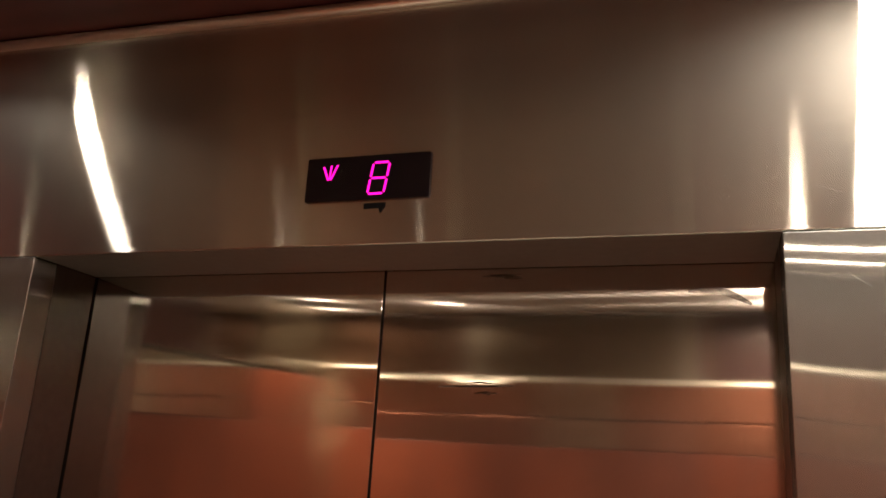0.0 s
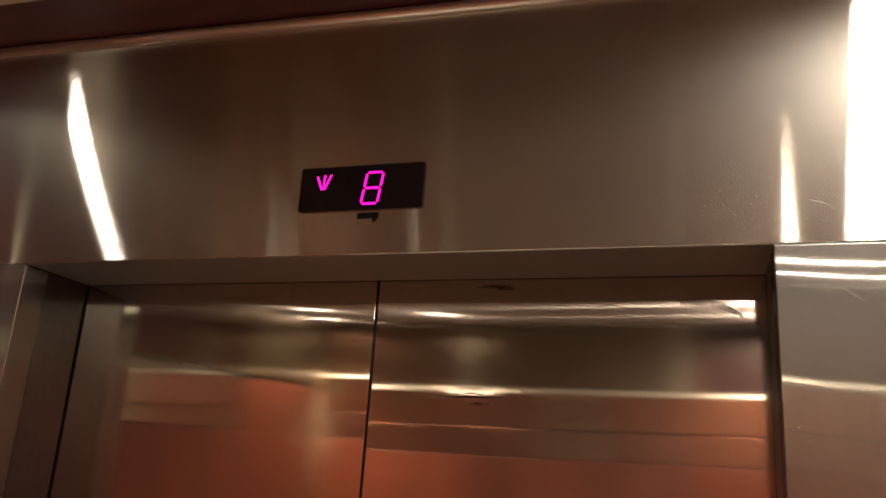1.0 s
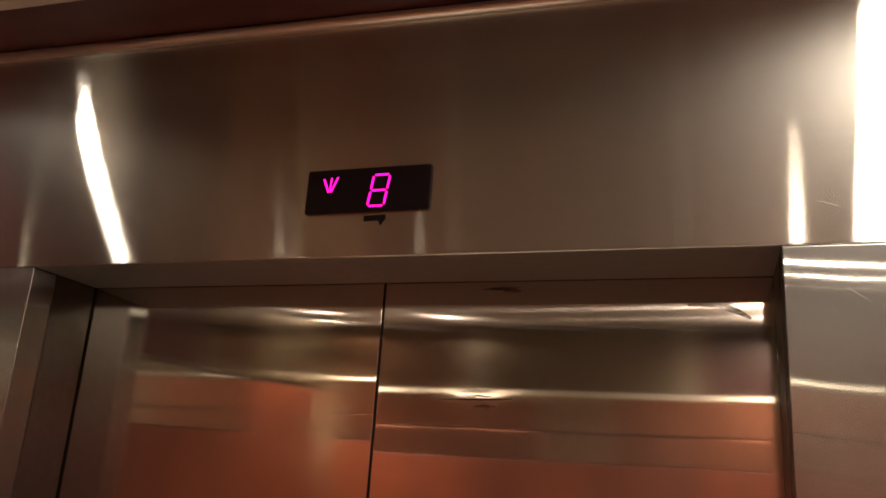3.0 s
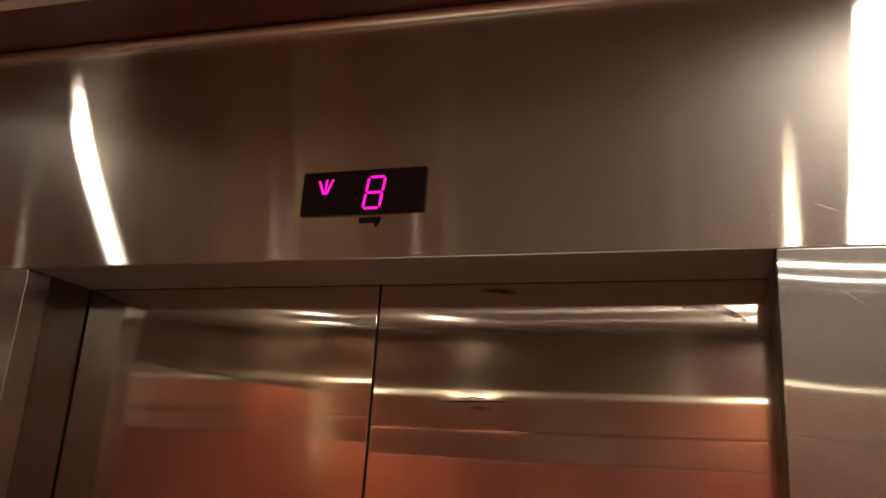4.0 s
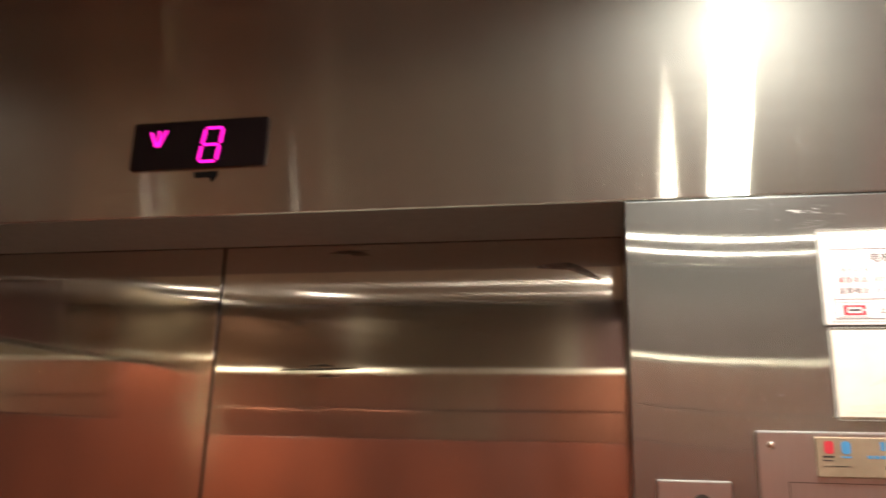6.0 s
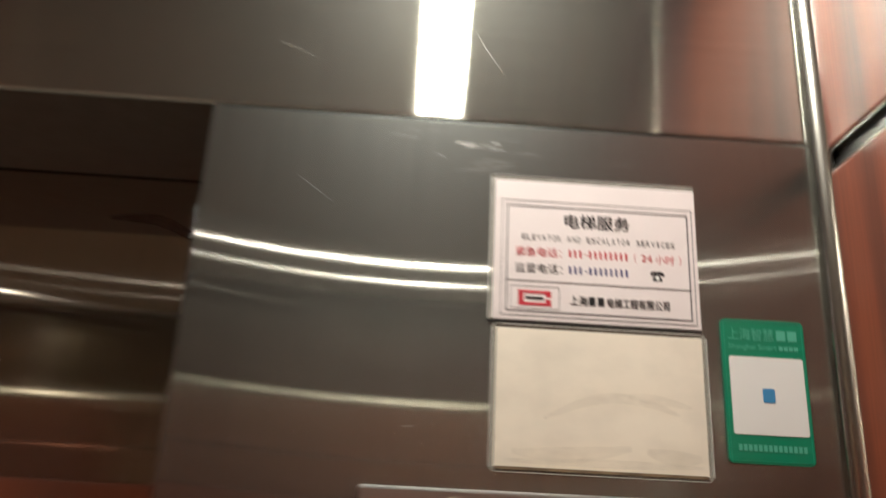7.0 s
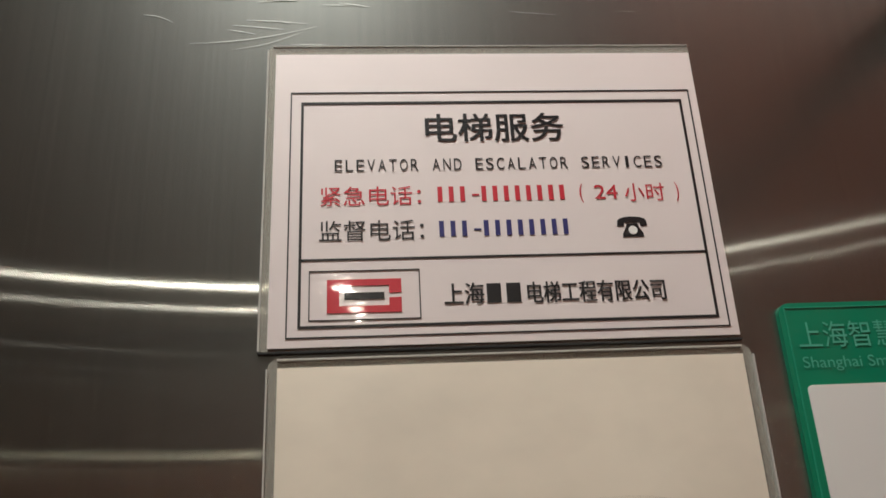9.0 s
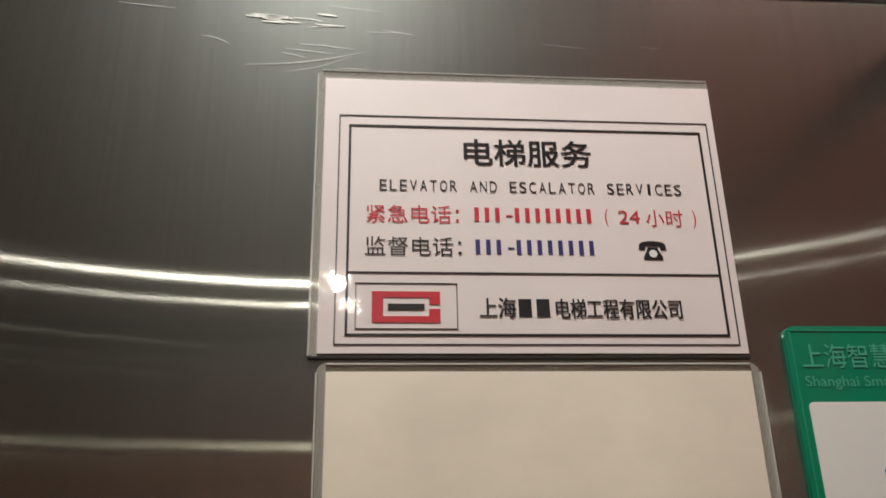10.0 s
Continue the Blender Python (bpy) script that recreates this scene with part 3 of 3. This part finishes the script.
lettering("hour_note", "24", 0.8507, 0.8581, 2.0009, 2.0057, YP, RED_INK, notice, "red figures")
lettering("hour_note", "\u5c0f\u65f6", 0.8603, 0.8732, 1.9999, 2.0061, YP, RED_INK, notice, "red Chinese words")
lettering("hour_note", ")", 0.8767, 0.8778, 1.9996, 2.0062, YP, RED_INK, notice, "red bracket")
lettering("company_line", "\u4e0a\u6d77", 0.8020, 0.8137, 1.9676, 1.9742, YP, INK, notice, "black Chinese words", 0.00012)
bars("company_bar", 0.8146, 0.8264, 1.9679, 1.9739, 2, YP, INK, notice, 0.72)
lettering("company_line", "\u7535\u68af\u5de5\u7a0b\u6709\u9650\u516c\u53f8", 0.8268, 0.8686, 1.9674, 1.9740, YP, INK, notice, "black Chinese words", 0.00012)
part("logo_frame", ring(bmesh.new(), 0.7622, 0.7949, 1.9637, 1.9791, 0.0003, YP, Y), INK, notice)
lg = prism(bmesh.new(), [(0.7675, 1.9659), (0.7893, 1.9659), (0.7893, 1.9704), (0.7857, 1.9704), (0.7857, 1.9680), (0.7711, 1.9680), (0.7711, 1.9742), (0.7857, 1.9742), (0.7857, 1.9719), (0.7893, 1.9719), (0.7893, 1.9762), (0.7675, 1.9762)], YP, Y)
part("logo", lg, RED_INK, notice, "red block mark")
part("logo_bar", boxed(0.7726, 0.7843, YP, Y, 1.9700, 1.9721), INK, notice)
cx, cz = 0.8613, 1.9914
ph = bmesh.new()
arc = [(cx + 0.0047 * math.sin(a), cz + 0.0006 + 0.0026 * math.cos(a) ** 0.5) for a in [radians(-90 + 15 * k) for k in range(1, 12)]]
prism(ph, [(cx - 0.0047, cz + 0.0001)] + arc + [(cx + 0.0047, cz + 0.0001), (cx + 0.0027, cz), (cx + 0.0025, cz + 0.0013), (cx - 0.0025, cz + 0.0013), (cx - 0.0027, cz)], YP, Y)
prism(ph, [(cx - 0.0033, cz - 0.0035), (cx + 0.0033, cz - 0.0035), (cx + 0.0032, cz - 0.0024), (cx + 0.0020, cz - 0.0002), (cx + 0.0017, cz + 0.0009), (cx - 0.0017, cz + 0.0009), (cx - 0.0020, cz - 0.0002), (cx - 0.0032, cz - 0.0024)], YP, Y)
part("telephone_sign", ph, INK, notice, "black telephone symbol")
dl = bmesh.new()
disc(dl, 0.0014, 0.0002, Matrix.Translation((cx, YP - 0.0001, cz - 0.0014)) @ Matrix.Rotation(radians(90), 4, "X"), n=20)
part("dial", dl, WHITE, notice)

# ---------- blank card ----------
blank = thing("blank_card", (0.822, 0, 1.86), "stained blank cream card in a clear plastic pouch", "card")
part("card", boxed(0.7537, 0.8889, -0.0018, -0.0008, 1.8622, 1.9502), CARD, blank, "stained cream card")
part("pouch", rounded(bmesh.new(), 0.7508, 0.8921, 1.8595, 1.9532, -0.0009, -0.0002, 0.0030), PLASTIC, blank, "clear plastic pouch")
# edge highlight of this pouch, drawn as pale strips on all four sides
for x0, x1, z0, z1 in ((0.7505, 0.7510, 1.8620, 1.9500), (0.8918, 0.8923, 1.8620, 1.9500), (0.7536, 0.8890, 1.9524, 1.9529), (0.7536, 0.8890, 1.8592, 1.8596)):
    part("pouch_edge_glint", boxed(x0, x1, -0.0018, -0.0001, z0, z1), EDGE_GLINT, blank, "pressed edge of the pouch, its highlight put in as pale colour")
part("dirty_edge", boxed(0.7545, 0.8880, -0.0020, -0.0016, 1.8610, 1.8628), DIRT, blank, "brown glue along the lower edge")

# ---------- green sticker ----------
badge = thing("green_badge", (0.93, 0, 1.872), "green plastic information badge stuck on the steel panel", "badge")
part("body", rounded(bmesh.new(), 0.9020, 0.9575, 1.8720, 1.9650, -0.0022, 0.0002, 0.0035), GREEN, badge, "green plastic plate")
# paler green line paints in the shine of the badge's bevelled edge
part("rim", ring(bmesh.new(), 0.9035, 0.9562, 1.8735, 1.9637, 0.0004, -0.0025, -0.0021), GREEN_GLINT, badge, "paler edge line, the bevel's shine put in as colour")
part("white_field", rounded(bmesh.new(), 0.9060, 0.9550, 1.8900, 1.9400, -0.0026, -0.0022, 0.0015), WHITE, badge, "white square field")
part("centre_mark", rounded(bmesh.new(), 0.9265, 0.9345, 1.9105, 1.9195, -0.0029, -0.0026, 0.001), SKY_INK, badge, "pale blue mark")
lettering("word", "\u4e0a\u6d77\u667a\u6167", 0.9063, 0.9370, 1.9510, 1.9590, -0.0025, PALE_GREEN, badge, "pale green Chinese words")
bars("word_bar", 0.9388, 0.9540, 1.9516, 1.9584, 2, -0.0025, PALE_GREEN, badge, 0.8)
lettering("small_word", "Shanghai Smart", 0.9062, 0.9385, 1.9440, 1.9484, -0.0025, PALE_GREEN, badge)
bars("word_bar", 0.9400, 0.9535, 1.9450, 1.9478, 4, -0.0025, PALE_GREEN, badge, 0.75)
bars("word_bar", 0.9085, 0.9535, 1.8798, 1.8838, 14, -0.0025, PALE_GREEN, badge, 0.65)

# ---------- car control panel ----------
cop = thing("control_panel", (0.778, 0, 1.2), "flush brushed steel lift control panel with screws", "control panel")
part("plate", boxed(0.672, 0.884, -0.005, 0.001, 1.05, 1.848, bevel=0.0025, segs=3), STEEL_PLATE, cop, "brushed steel face plate")
for sx, sz in ((0.686, 1.833), (0.870, 1.835), (0.686, 1.066), (0.870, 1.066)):
    bm = bmesh.new()
    bmesh.ops.create_uvsphere(bm, u_segments=16, v_segments=8, radius=0.0042, matrix=Matrix.Translation((sx, -0.005, sz)) @ Matrix.Diagonal((1, 0.6, 1, 1)))
    part("screw", bm, STEEL_TRIM, cop, "domed steel screw", smooth=True)
lab = part("label_plate", boxed(0.7265, 0.8330, -0.0085, -0.005, 1.8035, 1.8425, bevel=0.0015, segs=3), BEIGE_PLATE, cop, "beige metal label plate")
ring_bm = ring(bmesh.new(), 0.700, 0.858, 1.60, 1.7985, 0.0008, -0.0054, -0.005)
part("display_seam", ring_bm, STEEL_DARK, cop)
part("display", boxed(0.747, 0.812, -0.0054, -0.005, 1.735, 1.7825), ACRYLIC, cop, "black display")
yl = -0.0088
part("alarm_icon", rounded(bmesh.new(), 0.7345, 0.7435, 1.8262, 1.8385, yl, -0.0085, 0.003), RED_INK, lab, "red icon")
part("call_icon", rounded(bmesh.new(), 0.7505, 0.7590, 1.8262, 1.8385, yl, -0.0085, 0.003), SKY_INK, lab, "blue icon")
bars("icon_bar", 0.7325, 0.7460, 1.8225, 1.8242, 1, yl, INK, lab)
bars("icon_bar", 0.7500, 0.7610, 1.8225, 1.8242, 1, yl, SKY_INK, lab)
bars("large_bar", 0.7860, 0.8100, 1.8300, 1.8385, 4, yl, SKY_INK, lab, 0.7)
bars("small_bar", 0.7735, 0.8280, 1.8222, 1.8252, 9, yl, SKY_INK, lab, 0.8)
bars("line_bar", 0.7325, 0.7450, 1.8192, 1.8204, 1, yl, INK, lab)
bars("line_bar", 0.7325, 0.7640, 1.8140, 1.8147, 1, yl, INK, lab)
bars("mark_bar", 0.7890, 0.8090, 1.8115, 1.8155, 4, yl, INK, lab, 0.8)

box_cover = thing("switch_box", (0.61, 0, 1.7), "small brushed steel key switch cover beside the control panel", "switch cover")
part("cover", boxed(0.5735, 0.6465, -0.004, 0.001, 1.70, 1.7975, bevel=0.002, segs=3), STEEL_PLATE, box_cover)
kb = bmesh.new()
disc(kb, 0.009, 0.003, Matrix.Translation((0.617, -0.005, 1.775)) @ Matrix.Rotation(radians(90), 4, "X"), n=24)
part("lock", kb, STEEL_DARK, box_cover, "round key lock")

# ---------- scratches and scuffs in the steel ----------
# bright metal for real scratches and for the painted glint by the dent
SCRATCH_GLINT = plain("scratch_and_glint", (0.33, 0.32, 0.30), rough=0.6, metal=1.0)
SCRATCH_DARK = plain("dark_scrape", (0.05, 0.04, 0.035), rough=0.5, metal=0.6)


def scratch(path, width, mat, parent, y=0.0, name="scratch"):
    """A thin tapered mark along points (x, z) on an upright face."""
    bm = bmesh.new()
    n = len(path)
    sides = []
    for i, (x, z) in enumerate(path):
        p, q = path[max(i - 1, 0)], path[min(i + 1, n - 1)]
        d = Vector((q[0] - p[0], q[1] - p[1])).normalized()
        w = width * 0.6 * (0.25 + 0.75 * math.sin(math.pi * (i + 0.3) / (n - 0.4))) / 2
        sides.append((bm.verts.new((x - d.y * w, y - 0.0003, z + d.x * w)), bm.verts.new((x + d.y * w, y - 0.0003, z - d.x * w))))
    for (a0, b0), (a1, b1) in zip(sides, sides[1:]):
        bm.faces.new((a0, b0, b1, a1))
    bmesh.ops.recalc_face_normals(bm, faces=bm.faces[:])
    return part(name, bm, mat, parent)


def bent(x0, z0, x1, z1, sag, n=7):
    return [(x0 + (x1 - x0) * i / (n - 1), z0 + (z1 - z0) * i / (n - 1) - sag * math.sin(math.pi * i / (n - 1))) for i in range(n)]


scratch(bent(-0.357, 2.146, -0.319, 2.161, 0.003), 0.0004, SCRATCH_GLINT, wall_front)
scratch(bent(-0.375, 2.150, -0.352, 2.144, 0.001), 0.0003, SCRATCH_GLINT, wall_front)
scratch(bent(0.591, 2.153, 0.620, 2.142, -0.001), 0.00035, SCRATCH_GLINT, wall_front)
scratch(bent(0.615, 2.049, 0.640, 2.031, 0.0), 0.0004, SCRATCH_GLINT, wall_front)
scratch(bent(0.731, 2.178, 0.754, 2.141, 0.002), 0.0003, SCRATCH_GLINT, wall_front)
rng = random.Random(5)
for cx, cz, k in ((0.70, 2.088, 5), (0.752, 2.076, 6), (0.735, 2.064, 4), (0.715, 1.897, 2), (0.845, 2.070, 2)):
    for _ in range(k):
        x, z = cx + rng.gauss(0, 0.012), cz + rng.gauss(0, 0.004)
        le = rng.uniform(0.003, 0.012)
        scratch(bent(x - le, z + rng.uniform(-0.001, 0.002), x + le, z, rng.uniform(-0.0003, 0.0003), 5), rng.uniform(0.0001, 0.0004), SCRATCH_GLINT, wall_front)
dented = bpy.data.objects["door_2"]


def stain_material(name, colour, thin, thick):
    """A dried smear that covers the steel unevenly."""
    m, nodes, links, bsdf = material(name)
    set_in(bsdf, Base_Color=(*colour, 1), Roughness=0.6)
    n = noise_tex(nodes, links, mapped(nodes, links, (120, 120, 300)), 1.0, 4.0)
    cover = ramp(nodes, links, n, [(0.28, (thin,) * 3), (0.74, (thick,) * 3)])
    clear = nodes.new("ShaderNodeBsdfTransparent")
    mix = nodes.new("ShaderNodeMixShader")
    links.new(cover, mix.inputs[0])
    links.new(clear.outputs[0], mix.inputs[1])
    links.new(bsdf.outputs[0], mix.inputs[2])
    links.new(mix.outputs[0], nodes["Material Output"].inputs["Surface"])
    return m


STAIN = stain_material("dark_stain", (0.03, 0.022, 0.018), 0.05, 0.5)
BROWN_STAIN = stain_material("brown_stain", (0.10, 0.05, 0.035), 0.2, 0.8)
scratch(bent(0.098, 1.9262, 0.202, 1.9285, 0.0005, 11), 0.0040, SCRATCH_DARK, dented, LEAF, "scrape_and_glint")
# bright flare beside the dent, a glint laid on as a pale mark
scratch(bent(0.090, 1.9250, 0.125, 1.9262, 0.0, 5), 0.0022, SCRATCH_GLINT, dented, LEAF, "scrape_and_glint")
rng = random.Random(11)
for cx, cz, sx, sz, k, mat, wide in ((0.150, 1.9312, 0.012, 0.0012, 5, SCRATCH_DARK, 0.0022), (0.157, 1.9175, 0.008, 0.0022, 7, STAIN, 0.0060), (0.172, 2.0865, 0.026, 0.0016, 8, STAIN, 0.0050)):
    for _ in range(k):
        x, z, le = cx + rng.gauss(0, sx * 0.6), cz + rng.gauss(0, sz), rng.uniform(0.4, 1.0) * sx
        scratch(bent(x - le, z, x + le, z + rng.uniform(-0.0008, 0.0008), rng.uniform(-0.0006, 0.0006), 7), wide * rng.uniform(0.5, 1.2), mat, dented, LEAF, "smudge")
scratch([(0.440, 2.0615), (0.455, 2.0622), (0.468, 2.0624), (0.480, 2.0620), (0.490, 2.0588), (0.500, 2.0545), (0.510, 2.0490), (0.520, 2.0430)], 0.0170, BROWN_STAIN, dented, LEAF, "stain")
YELLOW_STAIN = stain_material("yellow_stain", (0.62, 0.48, 0.28), 0.02, 0.11)
for path, wide in ((bent(0.785, 1.893, 0.872, 1.899, -0.012, 11), 0.0110), (bent(0.830, 1.909, 0.880, 1.904, -0.002, 9), 0.0100), (bent(0.765, 1.872, 0.840, 1.877, 0.003, 9), 0.0160),
                   (bent(0.760, 1.8665, 0.886, 1.8675, 0.0, 11), 0.0090), (bent(0.850, 1.876, 0.885, 1.873, 0.002, 7), 0.0170)):
    scratch(path, wide, YELLOW_STAIN, blank, -0.0018, "stain")
# thin pale smears on the steel above the notice
rng = random.Random(23)
for _ in range(9):
    x, z, le = rng.uniform(0.728, 0.752), 2.0795 + rng.gauss(0, 0.0014), rng.uniform(0.003, 0.010)
    scratch(bent(x - le, z + rng.uniform(-0.0005, 0.0015), x + le, z, rng.uniform(-0.0004, 0.0004), 6), rng.uniform(0.0005, 0.0022), SCRATCH_GLINT, wall_front, 0.0, "pale_smear")
scratch(bent(0.722, 2.0605, 0.764, 2.0672, 0.0015, 9), 0.0004, SCRATCH_GLINT, wall_front)
scratch(bent(0.736, 2.0580, 0.760, 2.0655, 0.0012, 7), 0.00025, SCRATCH_GLINT, wall_front)
scratch(bent(0.706, 2.0720, 0.716, 2.0690, -0.0008, 6), 0.0004, SCRATCH_GLINT, wall_front)
